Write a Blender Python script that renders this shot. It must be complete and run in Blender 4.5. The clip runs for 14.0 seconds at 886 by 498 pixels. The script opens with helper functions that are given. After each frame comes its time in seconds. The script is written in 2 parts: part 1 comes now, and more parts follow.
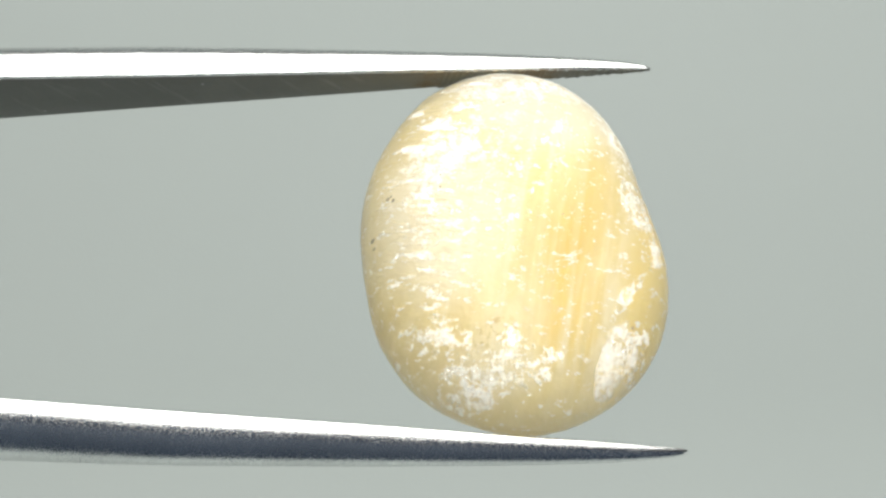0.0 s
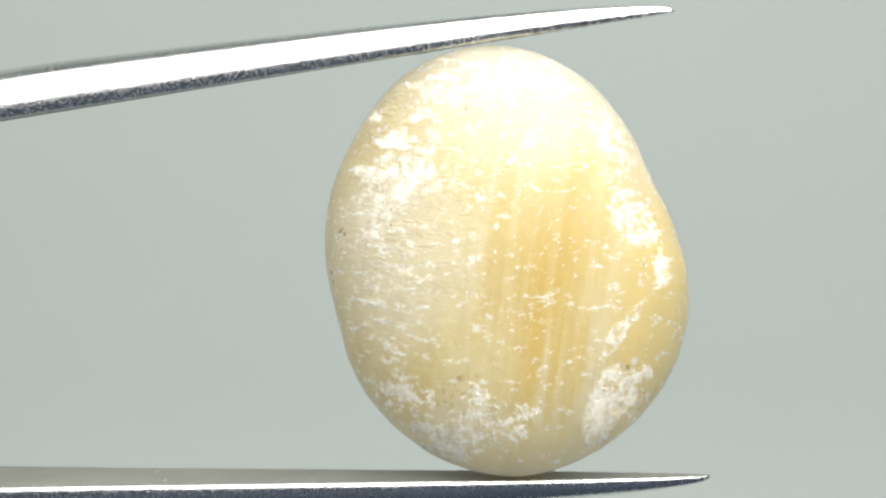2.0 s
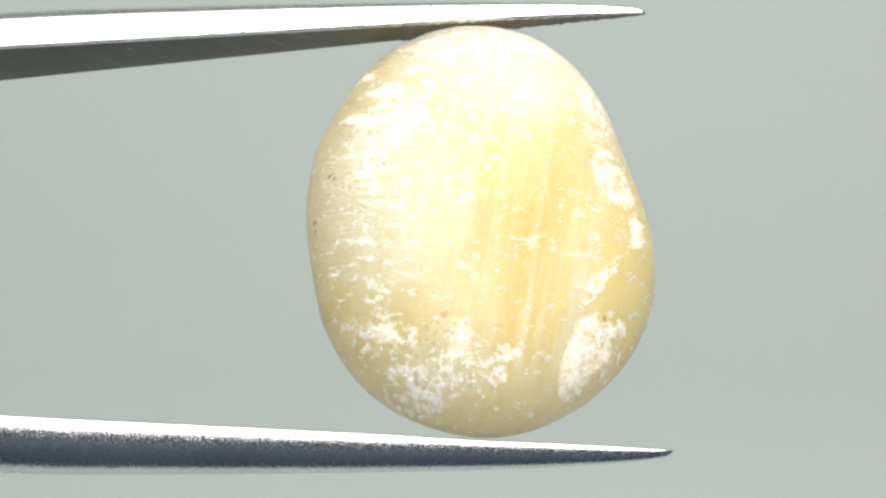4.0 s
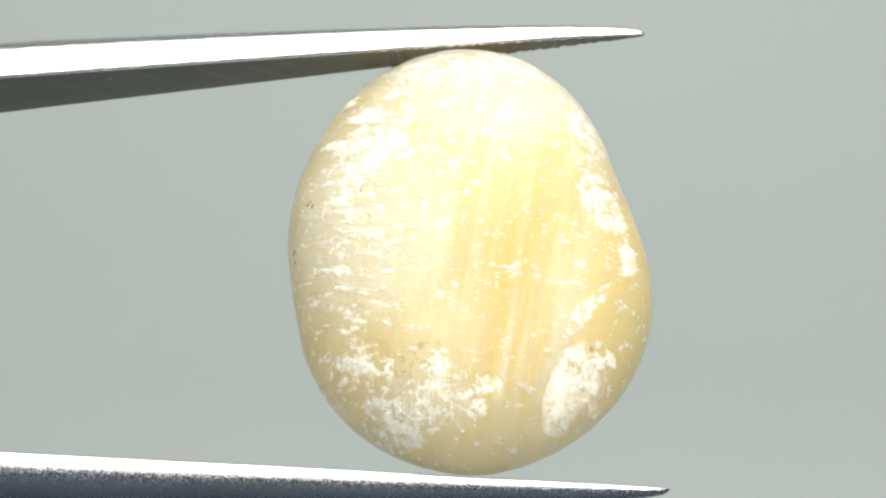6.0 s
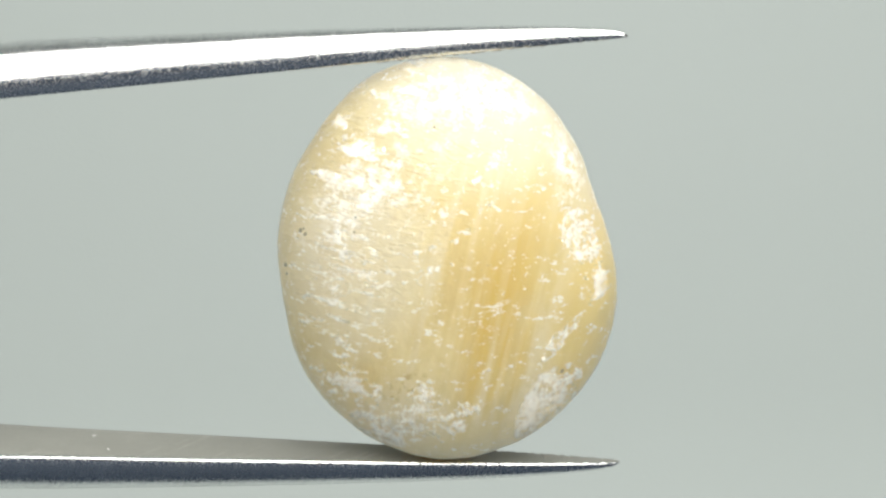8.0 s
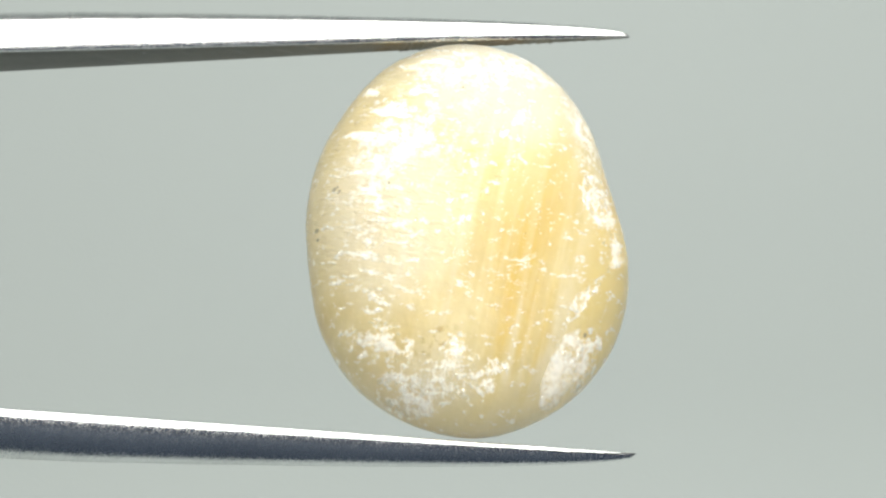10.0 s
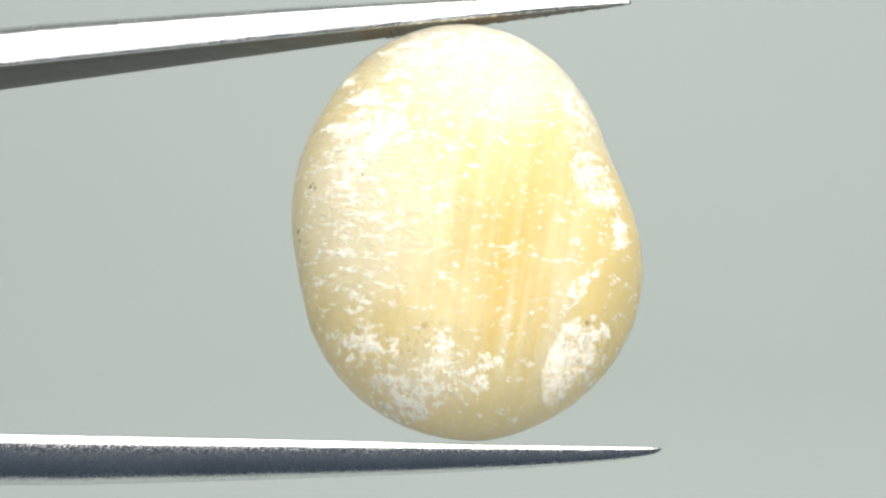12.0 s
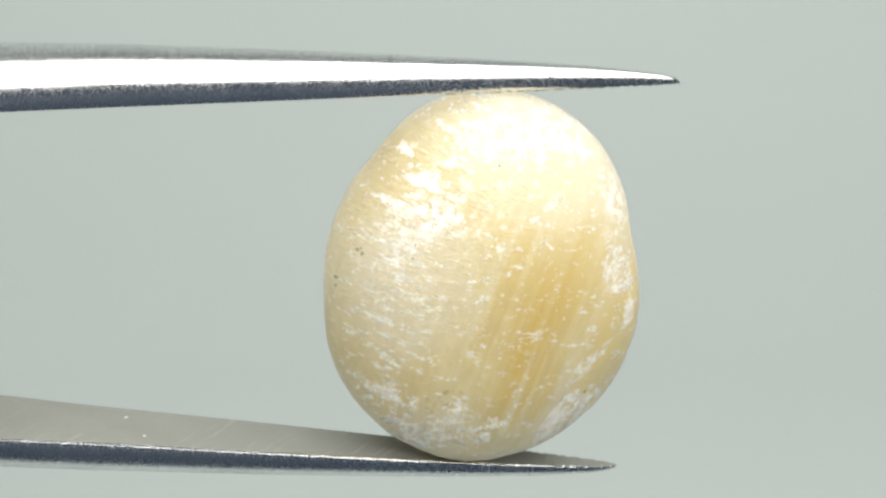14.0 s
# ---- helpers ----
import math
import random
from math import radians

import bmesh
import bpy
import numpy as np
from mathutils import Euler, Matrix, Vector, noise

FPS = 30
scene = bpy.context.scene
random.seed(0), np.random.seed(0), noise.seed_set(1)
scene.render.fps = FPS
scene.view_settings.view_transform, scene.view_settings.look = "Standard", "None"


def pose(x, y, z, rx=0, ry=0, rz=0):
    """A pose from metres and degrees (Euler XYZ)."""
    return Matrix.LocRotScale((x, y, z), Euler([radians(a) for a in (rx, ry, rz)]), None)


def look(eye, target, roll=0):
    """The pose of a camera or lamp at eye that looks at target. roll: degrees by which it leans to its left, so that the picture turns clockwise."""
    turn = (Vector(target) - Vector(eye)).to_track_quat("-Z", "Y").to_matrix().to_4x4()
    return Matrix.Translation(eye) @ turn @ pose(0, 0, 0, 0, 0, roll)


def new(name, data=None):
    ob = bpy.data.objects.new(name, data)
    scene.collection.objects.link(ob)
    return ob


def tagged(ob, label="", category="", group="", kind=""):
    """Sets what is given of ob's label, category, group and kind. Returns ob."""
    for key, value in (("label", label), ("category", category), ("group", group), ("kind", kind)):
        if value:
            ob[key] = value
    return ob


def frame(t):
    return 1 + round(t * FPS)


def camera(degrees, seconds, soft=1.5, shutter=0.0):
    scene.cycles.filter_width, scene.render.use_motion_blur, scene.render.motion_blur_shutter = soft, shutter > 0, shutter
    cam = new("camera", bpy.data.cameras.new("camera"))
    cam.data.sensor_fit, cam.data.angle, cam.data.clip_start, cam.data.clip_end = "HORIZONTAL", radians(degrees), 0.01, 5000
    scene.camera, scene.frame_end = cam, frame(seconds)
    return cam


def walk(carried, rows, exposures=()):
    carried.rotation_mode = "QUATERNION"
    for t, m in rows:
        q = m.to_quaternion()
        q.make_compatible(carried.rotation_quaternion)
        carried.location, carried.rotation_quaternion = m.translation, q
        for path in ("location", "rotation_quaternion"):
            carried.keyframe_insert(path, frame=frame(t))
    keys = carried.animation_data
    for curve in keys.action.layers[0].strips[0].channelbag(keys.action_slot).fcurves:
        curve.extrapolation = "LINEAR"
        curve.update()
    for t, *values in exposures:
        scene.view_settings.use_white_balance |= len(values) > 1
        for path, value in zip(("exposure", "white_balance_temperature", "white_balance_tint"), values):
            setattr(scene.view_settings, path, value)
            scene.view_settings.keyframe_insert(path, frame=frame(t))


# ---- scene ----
# camera: a macro lens on a stand, level with the held pebble
EYE = 0.12
cam = camera(24, 14.0, soft=2.6)
walk(cam, [(0.0, look((0, 0, EYE), (0, 1, EYE))), (14.0, look((0, 0, EYE), (0, 1, EYE)))],
     exposures=[(0.0, -0.17), (0.5, -0.08), (1.0, -0.08), (1.5, -0.05), (2.0, -0.05), (2.5, -0.05), (3.0, -0.09), (4.2, -0.07),
                (5.5, -0.05), (6.0, -0.13), (6.5, -0.15), (7.0, -0.15), (7.5, -0.03), (8.5, -0.03), (10.0, -0.03), (10.5, 0.0),
                (11.5, -0.01), (12.0, -0.03), (12.5, -0.08), (13.0, -0.07), (13.5, 0.0), (14.0, 0.0)])

# ---- light: one bright panel over the set, dim room around it ----
world = bpy.data.worlds.new("world")
world.use_nodes = True
world.node_tree.nodes["Background"].inputs[0].default_value = (0.55, 0.62, 0.68, 1)
world.node_tree.nodes["Background"].inputs[1].default_value = 0.05
scene.world = world


def area_lamp(name, size_x, size_y, watts, colour, eye, target):
    data = bpy.data.lights.new(name, "AREA")
    data.shape, data.size, data.size_y, data.energy, data.color = "RECTANGLE", size_x, size_y, watts, colour
    ob = new(name, data)
    ob.matrix_world = look(eye, target)
    return ob


area_lamp("panel_lamp", 0.46, 0.60, 6.5, (1.0, 0.98, 0.93), (0.05, -0.137, 0.365), (0.02, 0.08, 0.12))


# ---- materials ----
MM = 0.001

class Graph:
    """A small writer for node materials."""

    def __init__(self, name):
        self.mat = bpy.data.materials.new(name)
        self.mat.use_nodes = True
        self.nodes, self.links = self.mat.node_tree.nodes, self.mat.node_tree.links
        self.bsdf = self.nodes["Principled BSDF"]
        self.at = self.node("ShaderNodeTexCoord").outputs["Object"]

    def node(self, kind, ins=None, **props):
        n = self.nodes.new(kind)
        for key, value in props.items():
            if key == "operation":
                n.operation = value
            elif key == "blend":
                n.data_type, n.blend_type = "RGBA", value
            elif key == "gradient":
                n.gradient_type = value
        for key, value in (ins or {}).items():
            self.put(n.inputs[key], value)
        return n

    def put(self, socket, value):
        if isinstance(value, bpy.types.NodeSocket):
            self.links.new(value, socket)
        else:
            socket.default_value = value

    def math(self, op, a, b=0.0, c=None, clamp=False):
        n = self.node("ShaderNodeMath", {0: a, 1: b}, operation=op)
        if c is not None:
            self.put(n.inputs[2], c)
        n.use_clamp = clamp
        return n.outputs[0]

    def noise(self, vector, scale, detail=4.0, rough=0.55, distort=0.0):
        return self.node("ShaderNodeTexNoise", {"Vector": vector, "Scale": scale, "Detail": detail, "Roughness": rough, "Distortion": distort}).outputs["Fac"]

    def place(self, loc=(0, 0, 0), rot=(0, 0, 0), scale=(1, 1, 1), vector=None):
        n = self.node("ShaderNodeMapping", {"Vector": vector or self.at})
        n.vector_type = "TEXTURE"
        n.inputs["Location"].default_value = loc
        n.inputs["Rotation"].default_value = [radians(a) for a in rot]
        n.inputs["Scale"].default_value = scale
        return n.outputs[0]

    def blob(self, loc, rot, size):
        """1 in the middle of an ellipsoid, 0 at its rim."""
        return self.node("ShaderNodeTexGradient", {"Vector": self.place(loc, rot, size)}, gradient="SPHERICAL").outputs["Fac"]

    def ramp(self, fac, low, high):
        n = self.node("ShaderNodeMapRange", {"Value": fac, "From Min": low, "From Max": high})
        n.interpolation_type = "SMOOTHSTEP"
        return n.outputs[0]

    def mix(self, fac, a, b, blend="MIX"):
        n = self.node("ShaderNodeMix", blend=blend)
        self.put(n.inputs["Factor"], fac)
        self.put(n.inputs[6], a if isinstance(a, bpy.types.NodeSocket) else (*a, 1))
        self.put(n.inputs[7], b if isinstance(b, bpy.types.NodeSocket) else (*b, 1))
        return n.outputs[2]

    def bump(self, height, distance, strength=1.0, normal=None):
        n = self.node("ShaderNodeBump", {"Height": height, "Distance": distance, "Strength": strength})
        if normal is not None:
            self.links.new(normal, n.inputs["Normal"])
        return n.outputs[0]

    def out(self, **ins):
        for key, value in ins.items():
            socket = self.bsdf.inputs[key.replace("_", " ")]
            if isinstance(value, tuple) and len(value) == 3 and socket.type == "RGBA":
                value = (*value, 1)
            self.put(socket, value)
        return self.mat


def paper(name, colour, spread=0.04):
    g = Graph(name)
    soft = g.noise(g.at, 9.0, 2.0)
    fine = g.noise(g.at, 900.0, 3.0)
    dark = tuple(c * (1 - spread) for c in colour)
    light = tuple(c * (1 + spread) for c in colour)
    return g.out(Base_Color=g.mix(soft, dark, light), Roughness=0.85, Normal=g.bump(fine, 0.0001, 0.3))


def steel(name, rough, shade, metal=1.0, inner_marks=False):
    """Satin stainless steel, blasted grain with fine lengthwise scratches and a few nicks, their glints painted in."""
    g = Graph(name)
    grain = g.noise(g.at, 15000.0, 2.0, 0.7)
    fleck = g.ramp(grain, 0.50, 0.66)
    scratch = g.noise(g.place(scale=(0.02, 0.0006, 0.0006)), 1.0, 5.0, 0.7)
    cloud = g.noise(g.at, 260.0, 3.0)
    tone = g.mix(g.ramp(cloud, 0.3, 0.75), tuple(c * 0.86 for c in shade), shade)
    tone = g.mix(g.math("MULTIPLY", g.ramp(grain, 0.46, 0.34), 0.45), tone, tuple(c * 0.6 for c in shade))
    # small nicks with their glint put into the base colour as near-white
    nick_glint = g.ramp(g.noise(g.place(scale=(0.00075, 0.0004, 0.0004)), 1.0, 2.0), 0.735, 0.76)
    tone = g.mix(nick_glint, tone, (0.92, 0.92, 0.90))
    for x in (-13.9, -13.55, -13.15):
        tone = g.mix(g.math("MULTIPLY", g.ramp(g.blob((x * MM, 0, 7.1 * MM), (0, 8, 0), (0.09 * MM, 9 * MM, 0.5 * MM)), 0.1, 0.6), 0.22), tone, (0.25, 0.25, 0.23))
    if inner_marks:
        # rubbed scratches across the inner face, ragged brown patches where the stone is gripped
        rub = g.noise(g.place(rot=(0, 0, 58), scale=(0.004, 0.00022, 0.004)), 1.0, 2.0, 0.6, 0.5)
        tone = g.mix(g.math("MULTIPLY", g.ramp(rub, 0.60, 0.72), 0.18), tone, tuple(c * 2.2 for c in shade))
        blotch = g.noise(g.at, 1300.0, 5.0, 0.7)
        for x, z, r in ((1.9, 7.3, 3.0), (-2.6, 7.0, 1.5), (0.4, -9.2, 2.6)):
            brown_patch = g.ramp(g.math("MULTIPLY", g.blob((x * MM, 0, z * MM), (0, 0, 0), (r * MM, 9 * MM, 2.0 * MM)), blotch), 0.14, 0.42)
            tone = g.mix(g.math("MULTIPLY", brown_patch, 0.8), tone, (0.16, 0.105, 0.035))
    roughness = g.math("ADD", g.math("ADD", g.math("MULTIPLY", scratch, 0.10), g.math("MULTIPLY", fleck, 0.17)), rough, clamp=True)
    relief = g.bump(grain, 0.000026, 0.36)
    return g.out(Base_Color=tone, Metallic=metal, Roughness=roughness, Normal=g.bump(scratch, 0.00002, 0.25, relief))


def pebble_material():
    g = Graph("honey_quartz")
    # fibrous bands that lean a little across the pebble
    lean = g.place(rot=(0, 12, 0), scale=(0.0011, 0.004, 0.012))
    bands = g.noise(lean, 1.0, 5.0, 0.6, 0.4)
    cloud = g.noise(g.at, 170.0, 4.0, 0.6)
    # amber vein down the middle
    vein = g.blob((2.5 * MM, 0, -3.2 * MM), (0, 12, 0), (2.1 * MM, 30 * MM, 7.4 * MM))
    vein = g.math("MULTIPLY", g.ramp(vein, 0.0, 0.7), g.ramp(bands, 0.34, 0.58))
    cream, honey, amber = (0.69, 0.510, 0.243), (0.62, 0.423, 0.163), (0.57, 0.329, 0.055)
    colour = g.mix(g.ramp(g.math("ADD", g.math("MULTIPLY", bands, 0.6), g.math("MULTIPLY", cloud, 0.4)), 0.36, 0.64), cream, honey)
    colour = g.mix(g.math("MULTIPLY", vein, 0.9), colour, amber)
    # pale and dull stripes beside the vein, waving a little
    sway = g.place(rot=(0, 11, 0), scale=(0.00085, 0.006, 0.014))
    stripe = g.noise(sway, 1.0, 1.2, 0.45, 1.1)
    reach = g.ramp(g.blob((0.8 * MM, 0, -3.0 * MM), (0, 11, 0), (6.3 * MM, 40 * MM, 8.5 * MM)), 0.0, 0.5)
    colour = g.mix(g.math("MULTIPLY", g.math("MULTIPLY", g.ramp(stripe, 0.48, 0.68), reach), 0.50), colour, (0.72, 0.575, 0.36))
    colour = g.mix(g.math("MULTIPLY", g.math("MULTIPLY", g.ramp(stripe, 0.50, 0.26), reach), 0.5), colour, (0.52, 0.340, 0.121))
    edge = g.ramp(g.blob((6.7 * MM, 0, -0.4 * MM), (0, 0, 0), (1.7 * MM, 40 * MM, 3.4 * MM)), 0.05, 0.6)
    colour = g.mix(g.math("MULTIPLY", edge, 0.6), colour, (0.58, 0.316, 0.060))
    mottle = g.ramp(g.noise(g.place(scale=(0.0009, 0.0012, 0.0014)), 1.0, 5.0, 0.7, 0.6), 0.34, 0.68)
    colour = g.mix(g.math("MULTIPLY", mottle, 0.45), colour, (0.52, 0.354, 0.143))
    flank = g.ramp(g.blob((-2.9 * MM, 0, 3.2 * MM), (0, 10, 0), (3.2 * MM, 40 * MM, 7.0 * MM)), 0.05, 0.55)
    colour = g.mix(g.math("MULTIPLY", flank, 0.6), colour, (0.53, 0.375, 0.163))
    core = g.ramp(g.math("ADD", g.blob((3.1 * MM, 0, -0.4 * MM), (0, 16, 0), (2.6 * MM, 30 * MM, 3.6 * MM)), g.math("MULTIPLY", bands, 0.4)), 0.25, 0.80)
    colour = g.mix(g.math("MULTIPLY", core, 0.48), colour, (0.54, 0.345, 0.095))
    # warm rim low on one side
    warm = g.ramp(g.blob((6.2 * MM, 0, -3.6 * MM), (0, 8, 0), (2.6 * MM, 40 * MM, 5.6 * MM)), 0.05, 0.6)
    colour = g.mix(g.math("MULTIPLY", warm, 0.7), colour, (0.70, 0.414, 0.114))
    foot = g.ramp(g.blob((0.6 * MM, 0, -9.0 * MM), (0, 0, 0), (7.0 * MM, 40 * MM, 2.6 * MM)), 0.05, 0.7)
    colour = g.mix(g.math("MULTIPLY", foot, 0.6), colour, (0.66, 0.46, 0.19))
    # pale clouded zones
    for x, z, r, rz, much in ((-2.8, -1.0, 3.6, 4.5, 0.45), (-1.0, -7.2, 2.8, 1.5, 0.22), (1.6, 4.6, 5.0, 3.6, 0.38)):
        zone = g.math("MULTIPLY", g.ramp(g.math("ADD", g.blob((x * MM, 0, z * MM), (0, 0, 0), (r * MM, 40 * MM, rz * MM)), g.math("MULTIPLY", cloud, 0.35)), 0.15, 0.75), much)
        colour = g.mix(zone, colour, (0.77, 0.645, 0.45))
    ragged = g.noise(g.at, 1900.0, 5.0, 0.65)
    crumb = g.noise(g.place(scale=(0.0005, 0.0005, 0.0003)), 1.0, 4.0, 0.7)
    white = g.ramp(crumb, 0.57, 0.68)
    colour = g.mix(g.math("MULTIPLY", white, 0.6), colour, (0.95, 0.92, 0.84))
    # frosted cleavage, whiter inside the stone; facet glints and fracture reflections are painted in too
    frost_glint = g.node("ShaderNodeAttribute")
    frost_glint.attribute_name = "frost_glint"
    frost_glint = g.math("MULTIPLY", frost_glint.outputs["Fac"], g.ramp(g.math("ADD", g.math("MULTIPLY", g.noise(g.at, 2300.0, 2.0), 0.6), g.math("MULTIPLY", g.noise(g.at, 8000.0, 2.0), 0.4)), 0.40, 0.58))
    colour = g.mix(g.math("MULTIPLY", frost_glint, 0.90), colour, (0.99, 0.915, 0.75))
    # dark pits
    for x, z, r in ((-5.02, 0.16, 0.09), (-4.84, 0.04, 0.08), (-4.9, 0.24, 0.05), (-5.62, -1.25, 0.08), (-5.58, -1.6, 0.06), (4.98, -5.31, 0.09), (-0.06, 4.11, 0.06), (-2.95, 0.75, 0.05), (-3.0, 0.2, 0.06)):
        spot = g.ramp(g.math("ADD", g.blob((x * MM, 0, z * MM), (0, 20, 0), (r * MM, 40 * MM, r * 1.3 * MM)), g.math("MULTIPLY", ragged, 0.3)), 0.25, 0.5)
        colour = g.mix(g.math("MULTIPLY", spot, 0.8), colour, (0.16, 0.12, 0.07))
    # brown hollow above the white crust at the foot
    hollow = g.math("MULTIPLY", g.ramp(g.blob((-1.15 * MM, 0, -5.75 * MM), (0, -28, 0), (1.25 * MM, 40 * MM, 0.6 * MM)), 0.0, 0.5), g.ramp(g.noise(g.at, 3300.0, 4.0, 0.7), 0.50, 0.60))
    colour = g.mix(g.math("MULTIPLY", hollow, 0.7), colour, (0.38, 0.22, 0.06))
    relief = g.bump(g.noise(g.at, 420.0, 5.0, 0.6), 0.00025, 0.30)
    # slanting glassy chips
    chip = g.noise(g.place(rot=(0, 13, 0), scale=(0.00075, 0.0007, 0.00028)), 1.0, 3.0, 0.55)
    left = g.ramp(g.blob((-2.6 * MM, 0, 4.0 * MM), (0, 20, 0), (6.4 * MM, 40 * MM, 9.0 * MM)), 0.0, 0.5)
    relief = g.bump(g.math("MULTIPLY", g.ramp(chip, 0.46, 0.66), left), 0.00011, 0.55, relief)
    relief = g.bump(g.math("ADD", g.math("ADD", white, frost_glint), g.math("MULTIPLY", ragged, 0.5)), 0.00005, 0.6, relief)
    rough = g.math("ADD", 0.46, g.math("MULTIPLY", white, -0.10))
    g.bsdf.inputs["Subsurface Radius"].default_value = (1.0, 1.0, 1.0)
    g.bsdf.inputs["Subsurface Scale"].default_value = 0.038
    weight = g.math("SUBTRACT", 1.0, g.math("MULTIPLY", frost_glint, 0.30))
    clear = g.math("MULTIPLY", g.math("SUBTRACT", 1.0, frost_glint), 0.10)
    return g.out(Base_Color=colour, Subsurface_Weight=weight, Transmission_Weight=clear, Roughness=rough, IOR=1.54, Specular_IOR_Level=0.3, Normal=relief)


def flake_material():
    """Frosted cleavage scale: white, glittering on its broken edges."""
    g = Graph("frosted_flake")
    fine = g.noise(g.at, 1900.0, 3.0, 0.6)
    broken = g.math("ADD", g.math("MULTIPLY", g.noise(g.at, 900.0, 4.0), 0.6), g.math("MULTIPLY", g.noise(g.at, 3800.0, 3.0), 0.4))
    tint = g.mix(g.ramp(broken, 0.42, 0.60), (0.98, 0.89, 0.70), (1.0, 0.95, 0.84))
    relief = g.bump(fine, 0.00030, 1.0)
    g.out(Base_Color=tint, Roughness=0.30, IOR=1.5, Specular_IOR_Level=0.3, Normal=relief)
    clear = g.node("ShaderNodeBsdfTransparent")
    veil = g.node("ShaderNodeMixShader", {0: g.node("ShaderNodeMapRange", {"Value": g.noise(g.at, 750.0, 4.0, 0.65), "From Min": 0.38, "From Max": 0.62, "To Min": 0.97, "To Max": 0.76}).outputs[0], 1: g.bsdf.outputs[0], 2: clear.outputs[0]})
    # single cleavage planes that flash
    facet = g.bump(g.noise(g.at, 2600.0, 2.0, 0.5), 0.00045, 1.0)
    flash = g.node("ShaderNodeBsdfGlossy", {"Color": (1.0, 0.97, 0.90, 1), "Roughness": 0.18, "Normal": facet})
    mixed = g.node("ShaderNodeMixShader", {0: g.math("MULTIPLY", g.ramp(broken, 0.50, 0.60), 0.10), 1: veil.outputs[0], 2: flash.outputs[0]})
    g.links.new(mixed.outputs[0], g.nodes["Material Output"].inputs["Surface"])
    return g.mat


PAPER = paper("grey_paper", (0.358, 0.396, 0.387))
WALL = paper("room_paint", (0.30, 0.31, 0.30))
CEILING = paper("ceiling_paint", (0.72, 0.73, 0.71))
TABLE = paper("table_top", (0.010, 0.020, 0.037))
DARK = paper("dark_cloth", (0.045, 0.120, 0.250))
STEEL = steel("satin_steel", 0.15, (0.73, 0.745, 0.75))
STEEL_FLAT = steel("matte_steel", 0.55, (0.20, 0.205, 0.185), 0.3, True)
PEBBLE = pebble_material()
FLAKE = flake_material()


# ---- helpers for meshes ----
def mesh_of(name, bm, material, smooth=True):
    me = bpy.data.meshes.new(name)
    bm.normal_update()
    bm.to_mesh(me)
    bm.free()
    for m in (material if isinstance(material, (list, tuple)) else [material]):
        me.materials.append(m)
    me.polygons.foreach_set("use_smooth", [smooth] * len(me.polygons))
    return me


def part(name, bm, material, parent, label="", smooth=True):
    ob = new(name, mesh_of(name, bm, material, smooth))
    ob.parent = parent
    return tagged(ob, label)


def slab(x0, x1, y0, y1, z0, z1):
    bm = bmesh.new()
    bmesh.ops.create_cube(bm, size=1.0, matrix=Matrix.Translation(((x0 + x1) / 2, (y0 + y1) / 2, (z0 + z1) / 2)) @ Matrix.Diagonal((x1 - x0, y1 - y0, z1 - z0, 1)))
    return bm


def setting(name, bm, material, label, category, smooth=False):
    return tagged(new(name, mesh_of(name, bm, material, smooth)), label, category, kind="structure")


# ---- the set: a grey card behind a dark tabletop, in a small dim room ----
def card():
    """Grey sheet: a short foot on the table that curves up into a standing card, with real thickness; an unseen
    overhead curl is added as a reflector.
    """
    bm = bmesh.new()
    r, back, foot = 0.09, 0.42, 0.125
    line = [(foot + 0.02 * i, 0.004) for i in range(10)]
    line += [(back - r + r * math.sin(a), 0.004 + r - r * math.cos(a)) for a in [math.pi / 2 * k / 16 for k in range(1, 17)]]
    line += [(back, 0.094 + 0.05 * i) for i in range(1, 10)]
    # overhead curl, out of view: added to brighten the reflection along the upper arm
    line += [(back - 0.12 + 0.12 * math.cos(a), 0.544 + 0.12 * math.sin(a)) for a in [math.pi / 2 * k / 12 for k in range(1, 13)]]
    line += [(back - 0.12 - 0.02 * i, 0.664) for i in range(1, 8)]
    xs = [-0.42 + 0.04 * i for i in range(22)]
    rows = [[bm.verts.new((x, y, z)) for x in xs] for y, z in line]
    for a, c in zip(rows, rows[1:]):
        for i in range(len(xs) - 1):
            bm.faces.new((a[i], a[i + 1], c[i + 1], c[i]))
    bm.normal_update()
    bmesh.ops.solidify(bm, geom=bm.faces[:], thickness=0.002)
    return bm


setting("backdrop", card(), PAPER, "pale grey card standing behind the held stone", "backdrop", True)
setting("floor", slab(-0.7, 0.7, -0.55, 0.7, -0.03, 0.0), TABLE, "dark grey tabletop under the set", "floor")
setting("wall_west", slab(-0.72, -0.70, -0.55, 0.7, -0.03, 0.8), WALL, "plain dim side wall of the set", "wall")
setting("wall_east", slab(0.70, 0.72, -0.55, 0.7, -0.03, 0.8), WALL, "plain dim side wall of the set", "wall")
setting("wall_north", slab(-0.72, 0.72, 0.70, 0.72, -0.03, 0.8), WALL, "plain dim rear wall of the set", "wall")
setting("wall_south", slab(-0.72, 0.72, -0.57, -0.55, -0.03, 0.8), DARK, "dark cloth wall behind the camera", "wall")
setting("ceiling", slab(-0.72, 0.72, -0.57, 0.72, 0.80, 0.82), CEILING, "plain white ceiling of the set", "ceiling")


# ---- the pebble ----
CENTRE = Vector((0.4, 1.0, -0.8))
AXES = Vector((6.5, 7.8, 4.4))
QUARTIC = (-0.151, 0.135, -0.338, 0.461, -0.021, 0.013, -0.231, -0.092, 0.049, -0.223, 0.742, -0.064, 0.137, 0.070, 0.002)
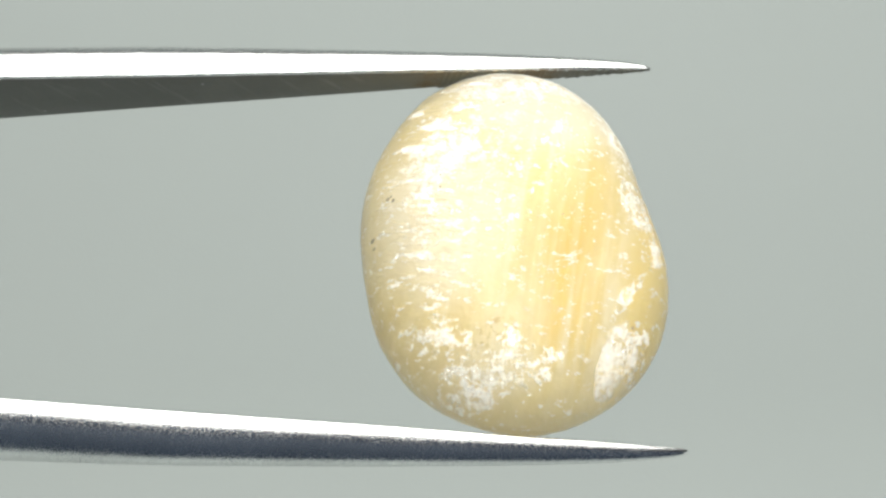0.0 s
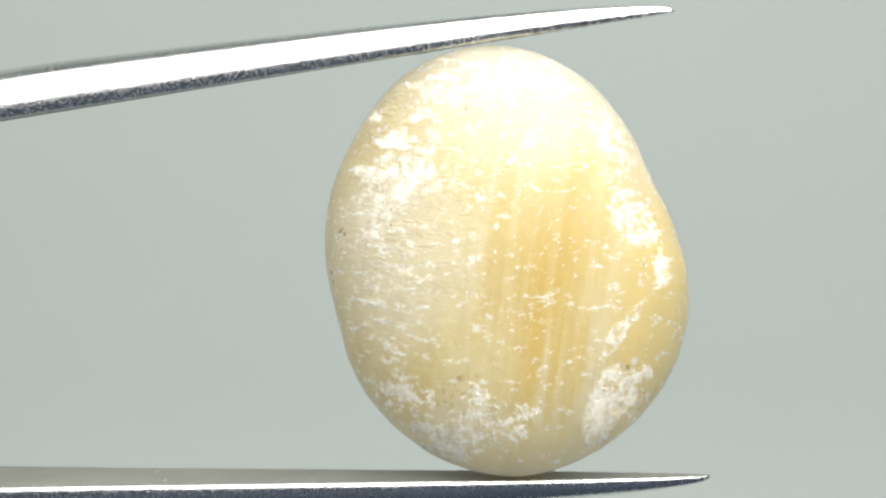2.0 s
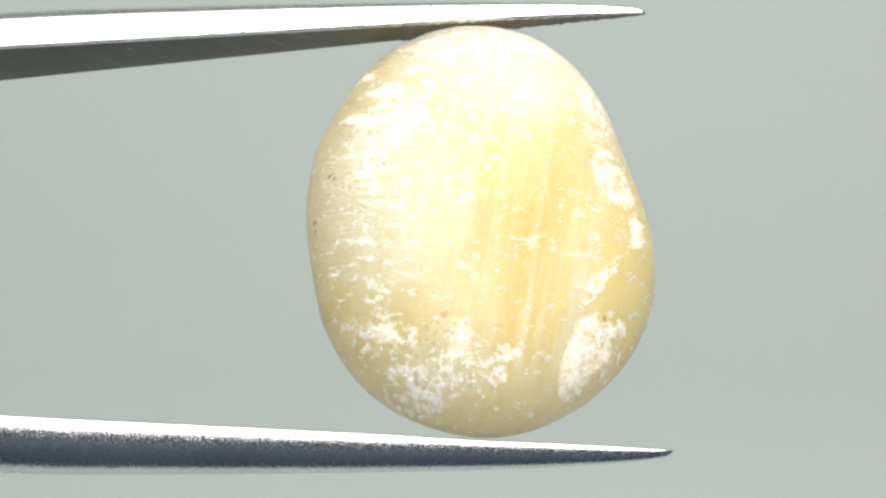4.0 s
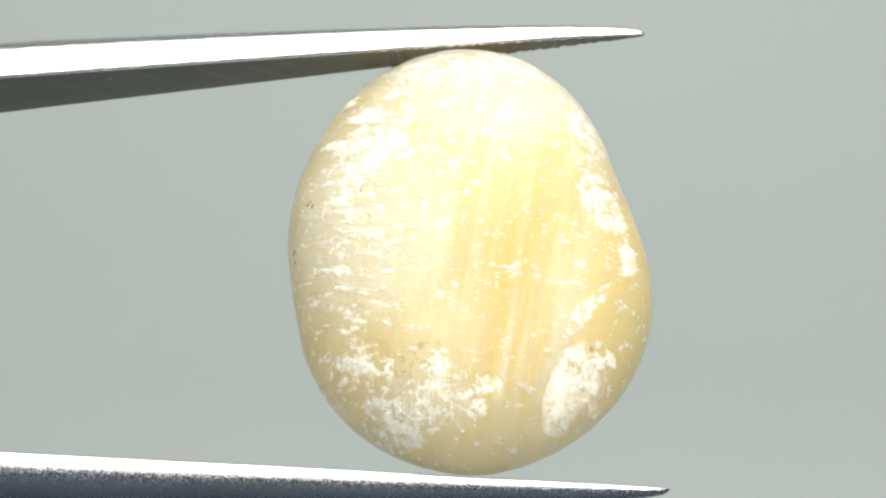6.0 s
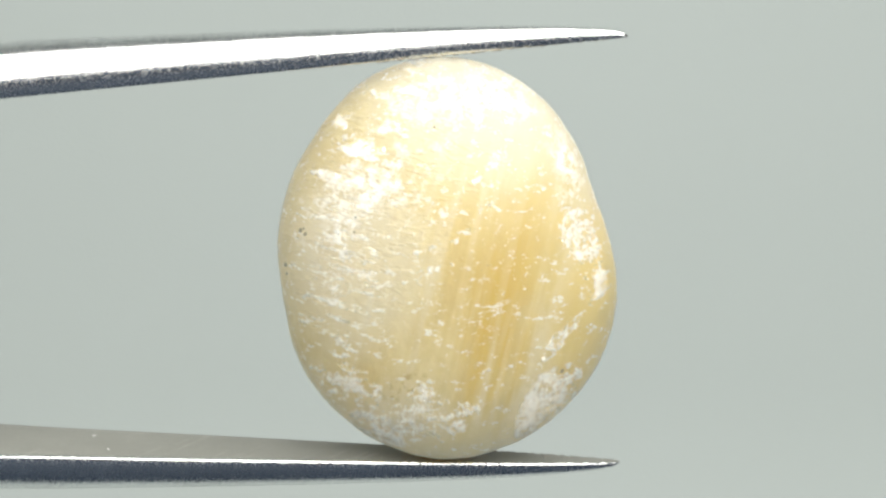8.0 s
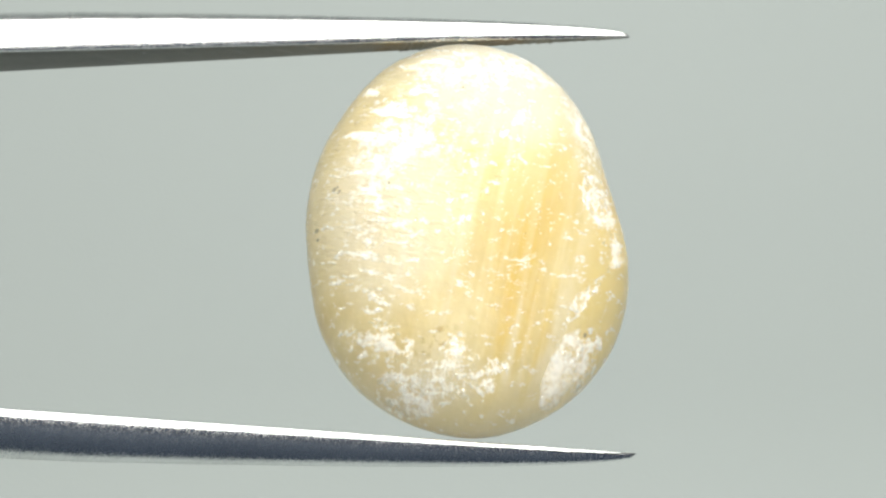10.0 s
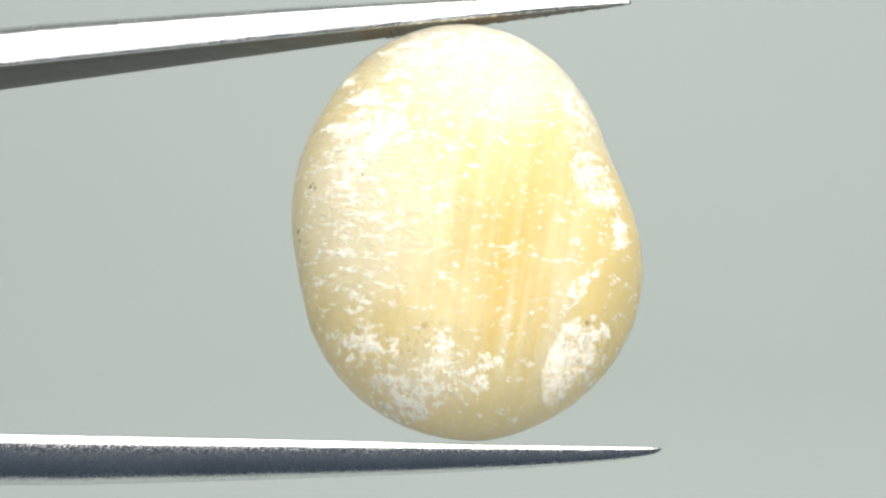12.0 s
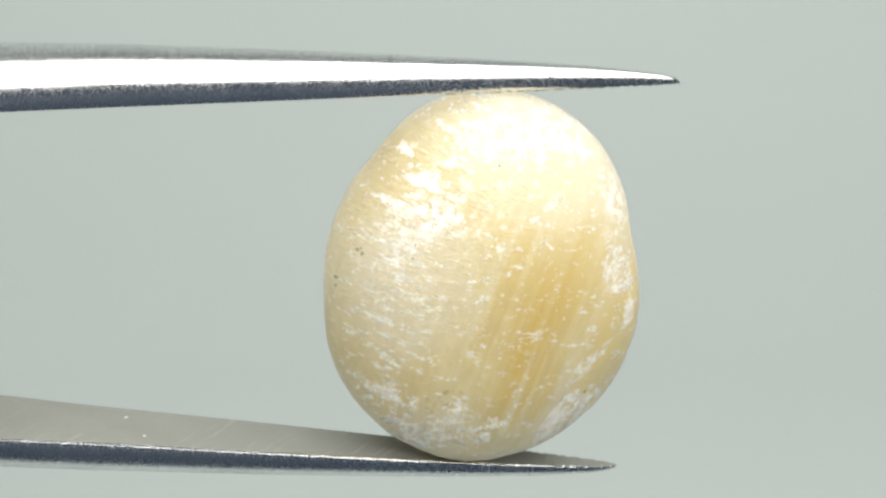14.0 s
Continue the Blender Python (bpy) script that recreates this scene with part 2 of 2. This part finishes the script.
QUINTIC = (0.006, -0.081, -0.049, 0.085, -0.147, 0.039, -0.023, -0.228, -0.205, 0.325, -0.018, -0.025, 0.372, -0.241, 0.148, -0.012, 0.013, 0.050, 0.016, 0.100, 0.025)
# small local swellings and dents: direction and height
LOCAL = (
    (0.28, 0.96, -0.01, 0.0013),
    (-0.74, -0.66, -0.13, -0.0092),
    (-0.39, -0.88, -0.26, 0.0079),
    (-0.94, -0.33, -0.13, 0.0084),
    (0.03, -0.99, -0.17, -0.0052),
    (-0.99, 0.11, -0.09, -0.0058),
    (0.51, -0.81, -0.29, 0.0022),
    (-0.82, 0.56, 0.09, 0.0022),
    (-0.74, 0.66, -0.10, 0.0240),
)

# finer ones: the notch on one shoulder, the fuller foot
FINE = (
    (0.93, -0.32, -0.17, -0.0184),
    (-0.91, 0.36, 0.21, -0.0132),
    (0.93, 0.22, -0.28, 0.0121),
    (0.40, 0.89, -0.21, 0.0215),
    (0.27, 0.93, 0.26, -0.0187),
    (0.07, 1.00, -0.03, 0.0182),
    (0.31, -0.92, -0.23, -0.0050),
    (-0.73, -0.69, -0.01, -0.0159),
    (-0.06, 0.90, 0.43, -0.0218),
    (0.70, 0.61, 0.37, -0.0205),
    (0.83, 0.55, -0.10, 0.0122),
    (-0.54, -0.79, -0.30, 0.0083),
)


def pebble_radius(u):
    """Radii in mm along unit directions (x right, y down, z away): an ellipsoid with low-order swellings and dents."""
    base = 1 / np.sqrt(sum((u[:, k] / AXES[k]) ** 2 for k in range(3)))
    swell = np.zeros(len(u))
    for degree, row in ((4, QUARTIC), (5, QUINTIC)):
        n = 0
        for i in range(degree + 1):
            for j in range(degree + 1 - i):
                swell += row[n] * u[:, 0] ** i * u[:, 1] ** j * u[:, 2] ** (degree - i - j)
                n += 1
    for bumps, width in ((LOCAL, 0.1568), (FINE, 0.11)):
        for a, c, d, high in bumps:
            swell += high * np.exp(-((u[:, 0] - a) ** 2 + (u[:, 1] - c) ** 2 + (u[:, 2] - d) ** 2) / width)
    return base * (1 + swell)


def pitting(p):
    """Fine unevenness of the tumbled skin, in mm."""
    p = Vector(p)
    return 0.045 * noise.fractal(p * 0.55, 1.0, 2.0, 4) + 0.012 * noise.fractal(p * 3.0, 0.9, 2.0, 3)


def skin_depth(x, y):
    """Depth z of the near skin at (x, y), in mm; nan past the outline."""
    lo, hi = np.full(len(x), -9.0), np.full(len(x), float(CENTRE[2]))
    for _ in range(26):
        mid = (lo + hi) / 2
        p = np.stack([x, y, mid], 1) - np.array(CENTRE)
        n = np.linalg.norm(p, axis=1)
        inside = n < pebble_radius(p / n[:, None])
        hi, lo = np.where(inside, mid, hi), np.where(inside, lo, mid)
    return np.where(hi > CENTRE[2] - 0.01, np.nan, hi)


def pebble_body(masks):
    bm = bmesh.new()
    bmesh.ops.create_icosphere(bm, subdivisions=8, radius=1.0)
    u = np.array([(v.co.x, -v.co.z, v.co.y) for v in bm.verts])
    p = np.array(CENTRE) + u * pebble_radius(u)[:, None]
    frost_glint = bm.verts.layers.float.new("frost_glint")
    for v, q, d in zip(bm.verts, p, u):
        if q[2] < -0.5:
            v[frost_glint] = min(max(0.0, *(mask(q[0], q[1]) for mask in masks)) * 11.0, 1.0)
        q = q + d * pitting(q)
        v.co = (q[0] * MM, q[2] * MM, -q[1] * MM)
    return bm


def scale_mesh(x0, x1, y0, y1, mask, lift=0.05, step=0.055, seed=0):
    """A broken scale on the near skin: where mask(x, y) is above 0 it stands proud, with a ragged rim and faceted top."""
    nx, ny = int((x1 - x0) / step), int((y1 - y0) / step)
    gx, gy = np.meshgrid(x0 + step * np.arange(nx), y0 + step * np.arange(ny))
    x, y = gx.ravel(), gy.ravel()
    m = np.array([mask(a, c) for a, c in zip(x, y)])
    keep = m > -0.06
    z = np.full(len(x), np.nan)
    z[keep] = skin_depth(x[keep], y[keep])
    bm, made = bmesh.new(), {}

    def vert(k):
        if k not in made:
            p = np.array((x[k], y[k], z[k]))
            d = p - np.array(CENTRE)
            d /= np.linalg.norm(d)
            cell = Vector((x[k] * 3.2 + seed, y[k] * 3.2, z[k] * 3.2))
            facet = noise.voronoi(cell)[0]
            h = min(m[k] * 0.35, lift * (0.35 + 0.9 * (facet[1] - facet[0]))) + pitting(p)
            p = p + d * h
            made[k] = bm.verts.new((p[0] * MM, p[2] * MM, -p[1] * MM))
        return made[k]

    for j in range(ny - 1):
        for i in range(nx - 1):
            q = [j * nx + i, j * nx + i + 1, (j + 1) * nx + i + 1, (j + 1) * nx + i]
            if all(keep[k] and z[k] == z[k] for k in q) and max(m[k] for k in q) > 0:
                bm.faces.new([vert(k) for k in q[::-1]])
    return bm


def oval(cx, cy, rx, ry, turn, ragged, grain, seed):
    """Mask of a ragged oval: positive inside."""
    c, s = math.cos(radians(turn)), math.sin(radians(turn))

    def mask(x, y):
        a, d = ((x - cx) * c + (y - cy) * s) / rx, (-(x - cx) * s + (y - cy) * c) / ry
        r = math.hypot(a, d)
        if r > 1.5:
            return -1.0
        return (1 - r) * 0.5 + ragged * noise.fractal(Vector((x * grain, y * grain, seed)), 0.45, 2.1, 5)
    return mask


def pebble():
    root = tagged(new("gemstone"), "tumbled honey-yellow translucent pebble with white flakes, gripped in tweezers", "gemstone")
    flakes = []
    # middle, half sizes, turn, raggedness, grain of each frosted flake
    for n, (cx, cy, rx, ry, turn, ragged, grain) in enumerate((
            (4.05, 6.65, 0.62, 1.65, 24, 0.07, 2.6), (4.95, 6.2, 0.50, 0.95, 24, 0.42, 3.4),
            (-0.9, 7.35, 1.9, 0.75, -10, 0.75, 1.9), (-3.2, 5.85, 1.1, 0.45, 22, 0.75, 2.2), (-0.4, 6.05, 0.40, 0.40, 0, 0.40, 3.2),
            (5.6, 0.25, 0.65, 1.05, -20, 0.50, 2.6), (6.35, 2.05, 0.35, 0.6, 20, 0.45, 3.0), (4.85, 3.95, 0.22, 0.8, 38, 0.50, 3.2))):
        mask = oval(cx, cy, rx, ry, turn, ragged, grain, 7.3 * n)
        flakes.append(mask)
        w = max(rx, ry) * 1.6
        part("flake", scale_mesh(cx - w, cx + w, cy - w, cy + w, mask, 0.03, 0.045, n), FLAKE, root, "white frosted cleavage flake")

    def dash(x, y):
        """Short slanting streaks down one flank."""
        mid = -3.55 + 0.045 * (y - 1.5) ** 2 * (1 if y < 1.5 else 0.3)
        zone = 1 - math.hypot((x - mid) / 1.75, (y + 0.7) / 7.0)
        if zone < -0.1:
            return -1.0
        a, d = x * 0.975 + y * 0.22, -x * 0.22 + y * 0.975
        rough = noise.fractal(Vector((a * 0.75, d * 2.7, 3.1)), 0.5, 2.1, 5)
        return rough * 0.42 - 0.19 + 0.24 * min(zone, 0.5)

    def crumb(x, y):
        """Loose specks over the middle, in clusters."""
        zone = 1 - math.hypot((x - 0.3) / 5.6, (y - 1.6) / 6.4)
        if zone < 0:
            return -1.0
        cluster = noise.noise(Vector((x * 0.7, y * 0.55, 2.2)))
        return noise.fractal(Vector((x * 4.4 + y * 0.4, y * 4.8, 9.4)), 0.5, 2.2, 4) * 0.45 - 0.55 + 0.26 * cluster + 0.12 * min(zone * 2, 1)

    def seam(x, y):
        """Healed cracks that rise across the middle."""
        best = -1.0
        for cx, cy, half, tilt, wide in ((0.7, 0.0, 1.6, -0.41, 0.0), (2.3, -1.45, 0.7, -0.54, 0.0), (-1.0, 1.55, 1.7, -0.29, 0.10), (1.8, -2.55, 0.8, -0.75, 0.14)):
            t = (x - cx) / half
            if abs(t) < 1:
                off = abs(y - cy - tilt * (x - cx) + 0.10 * noise.noise(Vector((x * 1.7, cy, 0.4))))
                best = max(best, 0.02 - max(off - wide, 0) * 1.1 + 0.34 * noise.fractal(Vector((x * 3.4, y * 3.4, 5.5)), 0.6, 2.0, 4))
        return best

    # broad fractures inside the stone, the lamp's reflection in them painted as white clouds
    clouds = []
    for n, (cx, cy, rx, ry, turn, ragged) in enumerate((
            (-2.5, -1.6, 2.7, 1.25, -30, 0.32), (1.0, -5.1, 3.0, 1.2, -6, 0.30), (4.9, -2.7, 0.7, 1.5, -18, 0.25))):
        clouds.append(oval(cx, cy, rx, ry, turn, ragged, 1.3, 3.9 * n + 0.5))

    def fracture_glare(x, y):
        return 0.20 * max(m(x, y) for m in clouds)

    tagged(part("streak", scale_mesh(-6.2, -0.6, -6.6, 6.2, dash, 0.025, 0.05, 31), FLAKE, root, "short white slanting cleavage streaks"), kind="stuff")
    tagged(part("speck", scale_mesh(-4.0, 5.6, -4.0, 8.0, crumb, 0.025, 0.05, 47), FLAKE, root, "scattered white mineral specks"), kind="stuff")
    tagged(part("seam", scale_mesh(-1.2, 5.0, -4.2, 2.6, seam, 0.025, 0.05, 53), FLAKE, root, "thin white healed cracks"), kind="stuff")
    part("body", pebble_body(flakes + [dash, crumb, seam, fracture_glare]), PEBBLE, root, "translucent honey-yellow polished stone")
    return root


# ---- the tweezers ----
ROLL = (0.990, 0.138)


def held(x, y, z):
    """From the tweezers' own axes (mm; y down across the jaws, z away) to the pebble's space."""
    return Vector((x * MM, (ROLL[1] * y + ROLL[0] * z) * MM, -(ROLL[0] * y - ROLL[1] * z) * MM))


class Arm:
    def __init__(self, tip, slope, side, broad, power, dome):
        self.tip, self.slope, self.side, self.broad, self.power, self.dome = tip, slope, side, broad, power, dome

    def station(self, x):
        """Inner face's height and middle, half width and thickness at x."""
        s = max(self.tip[0] - x, 0.0)
        y = self.tip[1] - self.slope * s
        z = self.tip[2] - 0.068 * s
        near = min(s, 22.5)
        half = 0.10 + self.broad * (near / 22.5) ** self.power
        if s > 22.5:
            half += 2.4 * (1 - math.exp(-(s - 22.5) / 28))
        thick = 0.08 + 1.73 * (near / 22.5) ** 0.55 + (0.5 * (1 - math.exp(-(s - 22.5) / 30)) if s > 22.5 else 0)
        return y, z, half, thick

    def bar(self):
        """Flat inner face, domed back, rounded arrises, down to a fine point."""
        bm = bmesh.new()
        lengths = [0.0, 0.15, 0.35, 0.6, 0.9, 1.3, 1.8] + [2.4 + 0.8 * i for i in range(26)] + [24 + 3.0 * i for i in range(33)]
        rings, n = [], 22
        for s in lengths:
            x = self.tip[0] - s
            y, z, half, thick = self.station(x)
            ring = []
            for k in range(n + 1):
                a = math.pi * k / n
                c, d = math.cos(a), math.sin(a)
                flat = abs(c) ** 0.86 * (1 if c >= 0 else -1)
                ring.append(bm.verts.new(held(x, y + self.side * thick * (0.06 + 0.94 * d ** self.dome), z - half * flat)))
            inset = min(0.13, half * 0.3)
            lip = self.side * min(0.06 * thick, inset)
            ring.append(bm.verts.new(held(x, y + lip * 0.30, z + half - inset * 0.28)))
            ring.append(bm.verts.new(held(x, y, z + half - inset)))
            for f in (0.33, -0.33):
                ring.append(bm.verts.new(held(x, y, z + (half - inset) * f)))
            ring.append(bm.verts.new(held(x, y, z - half + inset)))
            ring.append(bm.verts.new(held(x, y + lip * 0.30, z - half + inset * 0.28)))
            rings.append(ring)
        for a, b in zip(rings, rings[1:]):
            m = len(a)
            for i in range(m):
                j = (i + 1) % m
                f = bm.faces.new((a[i], b[i], b[j], a[j]))
                f.material_index = 1 if n + 2 <= i < m - 2 else 0
        # arrises that are sharp half way along stay sharp down to the point
        bm.normal_update()
        a, b = rings[24], rings[25]
        sharp = [i for i in range(len(a)) if bm.edges.get((a[i], b[i])).calc_face_angle(0.0) > radians(35)]
        for a, b in zip(rings, rings[1:]):
            for i in sharp:
                bm.edges.get((a[i], b[i])).smooth = False
        bm.faces.new(rings[0])
        bm.faces.new(rings[-1][::-1])
        bmesh.ops.recalc_face_normals(bm, faces=bm.faces[:])
        return bm

    def teeth(self):
        """Fine cross ridges on the gripping face."""
        bm = bmesh.new()
        rng = random.Random(4 if self.side > 0 else 9)
        s = 0.4
        while s < 9.5:
            x = self.tip[0] - s
            y, z, half, _ = self.station(x)
            w, h = half * 0.97, (0.004 + 0.042 * rng.random() ** 1.5) * (0.22 if self.side > 0 else 1.0)
            low = [held(x + dx, y + self.side * 0.02, z + dz) for dx in (-0.16, 0.16) for dz in (-w, w)]
            top = [held(x + rng.uniform(-0.04, 0.04), y - self.side * h, z + dz) for dz in (-w, w)]
            v = [bm.verts.new(p) for p in low + top]
            for q in ((0, 1, 5, 4), (2, 3, 5, 4), (0, 2, 4), (1, 3, 5)):
                bm.faces.new([v[i] for i in q])
            s += rng.uniform(0.15, 0.46)
        bmesh.ops.recalc_face_normals(bm, faces=bm.faces[:])
        return bm


def tweezers():
    root = tagged(new("tweezers"), "satin stainless steel pointed tweezers pinching the pebble", "tweezers")
    upper = Arm((7.40, -7.62, -0.55), -0.0845, -1, 1.78, 0.82, 0.66)
    lower = Arm((7.62, 9.55, -0.36), 0.0610, 1, 1.70, 0.60, 1.0)
    for arm, word in ((upper, "upper"), (lower, "lower")):
        ob = part("arm", arm.bar(), [STEEL, STEEL_FLAT], root, word + " arm, polished back and matte grey inner face")
        tagged(part("serration", arm.teeth(), STEEL_FLAT, ob, "fine gripping ridges near the point", False), kind="stuff")
    return root


STONE = pebble()
TWEEZERS = tweezers()

# seconds, place in metres, turn in degrees of the held pebble and the tweezers
SWAY = (
    (0.0, 0.00221, 0.08977, 0.12049, -25.29, -0.20, 9.35),
    (0.2, 0.00189, 0.08742, 0.12185, -19.22, -1.17, 12.96),
    (0.5, 0.00217, 0.08604, 0.12191, -12.73, -0.19, 7.04),
    (0.8, 0.00226, 0.08463, 0.12157, -9.39, 0.36, 5.35),
    (1.0, 0.00235, 0.08390, 0.12143, -5.15, 0.54, 5.07),
    (1.3, 0.00300, 0.08212, 0.12142, -0.95, 0.61, 3.12),
    (1.5, 0.00291, 0.08018, 0.12101, 0.02, 0.01, -0.00),
    (1.8, 0.00264, 0.07868, 0.12056, -1.31, -1.96, -5.25),
    (2.0, 0.00171, 0.07795, 0.12064, -2.59, -3.60, -7.56),
    (2.2, 0.00107, 0.07614, 0.12122, -6.80, -5.25, -10.02),
    (2.5, 0.00089, 0.07509, 0.12133, -12.36, -6.32, -12.22),
    (2.7, 0.00042, 0.07426, 0.12145, -14.99, -6.43, -13.31),
    (3.0, 0.00000, 0.07640, 0.12125, -20.07, -5.27, -7.95),
    (3.2, 0.00002, 0.07913, 0.12148, -24.06, -4.45, -4.31),
    (4.2, 0.00080, 0.08050, 0.12150, -16.03, -1.20, 2.18),
    (4.8, 0.00080, 0.07850, 0.12220, -0.95, -3.02, -1.98),
    (5.3, 0.00057, 0.07661, 0.12262, -4.14, -4.14, -5.07),
    (5.5, 0.00066, 0.07619, 0.12246, -11.59, -4.08, -5.13),
    (5.8, 0.00030, 0.07559, 0.12134, -19.52, -2.81, -4.77),
    (6.0, 0.00036, 0.07770, 0.12032, -22.30, -1.81, -3.28),
    (6.2, 0.00014, 0.07930, 0.12055, -24.10, -1.78, -1.80),
    (6.5, 0.00009, 0.07988, 0.12069, -25.20, -1.86, -1.34),
    (6.7, 0.00010, 0.08036, 0.12040, -25.13, -1.54, -0.84),
    (7.0, 0.00012, 0.08085, 0.12048, -10.70, -0.65, 0.16),
    (7.2, -0.00002, 0.08022, 0.12079, -4.22, -0.29, 0.91),
    (7.5, -0.00040, 0.08090, 0.12094, 2.67, 0.07, 1.34),
    (7.7, -0.00050, 0.08127, 0.12093, 4.56, -0.00, 1.79),
    (8.3, -0.00035, 0.08200, 0.12080, 6.01, 0.39, 2.02),
    (8.9, -0.00030, 0.08230, 0.12110, -3.97, -1.57, -1.95),
    (9.4, -0.00033, 0.08300, 0.12120, -13.00, -1.84, -0.29),
    (9.8, -0.00021, 0.08406, 0.12112, -14.02, -0.77, 3.87),
    (10.0, 0.00027, 0.08525, 0.12127, -13.72, 1.05, 7.89),
    (10.2, 0.00052, 0.08591, 0.12126, -11.89, 2.38, 10.36),
    (10.5, 0.00068, 0.08593, 0.12027, -1.19, 3.80, 11.66),
    (10.8, 0.00131, 0.08489, 0.11989, 5.66, 3.28, 7.99),
    (11.0, 0.00164, 0.08332, 0.12021, 7.79, 2.11, 5.14),
    (11.2, 0.00045, 0.08232, 0.12159, 3.93, -1.72, -1.52),
    (11.5, 0.00016, 0.08129, 0.12128, -0.75, -3.17, -2.85),
    (11.7, 0.00040, 0.08062, 0.12164, -8.75, -3.29, -2.80),
    (12.0, 0.00024, 0.08054, 0.12153, -15.23, -2.74, -1.94),
    (12.2, 0.00049, 0.08166, 0.12148, -18.46, -1.58, 1.44),
    (12.5, 0.00060, 0.08349, 0.12076, -18.96, 1.01, 6.09),
    (12.7, 0.00047, 0.08422, 0.12017, -18.01, 2.53, 9.45),
    (13.0, 0.00058, 0.08510, 0.12020, -11.66, 4.00, 12.33),
    (13.2, 0.00117, 0.08546, 0.12018, -1.31, 4.36, 11.92),
    (13.5, 0.00135, 0.08612, 0.11970, 9.96, 4.70, 11.84),
    (13.8, 0.00100, 0.08603, 0.11998, 15.16, 4.12, 11.17),
    (14.0, 0.00108, 0.08496, 0.12027, 13.69, 3.96, 10.02),

)


def motions():
    rows = [(t, pose(x, y, z, a, b, c)) for t, x, y, z, a, b, c in SWAY]
    walk(STONE, rows)
    walk(TWEEZERS, rows)


motions()
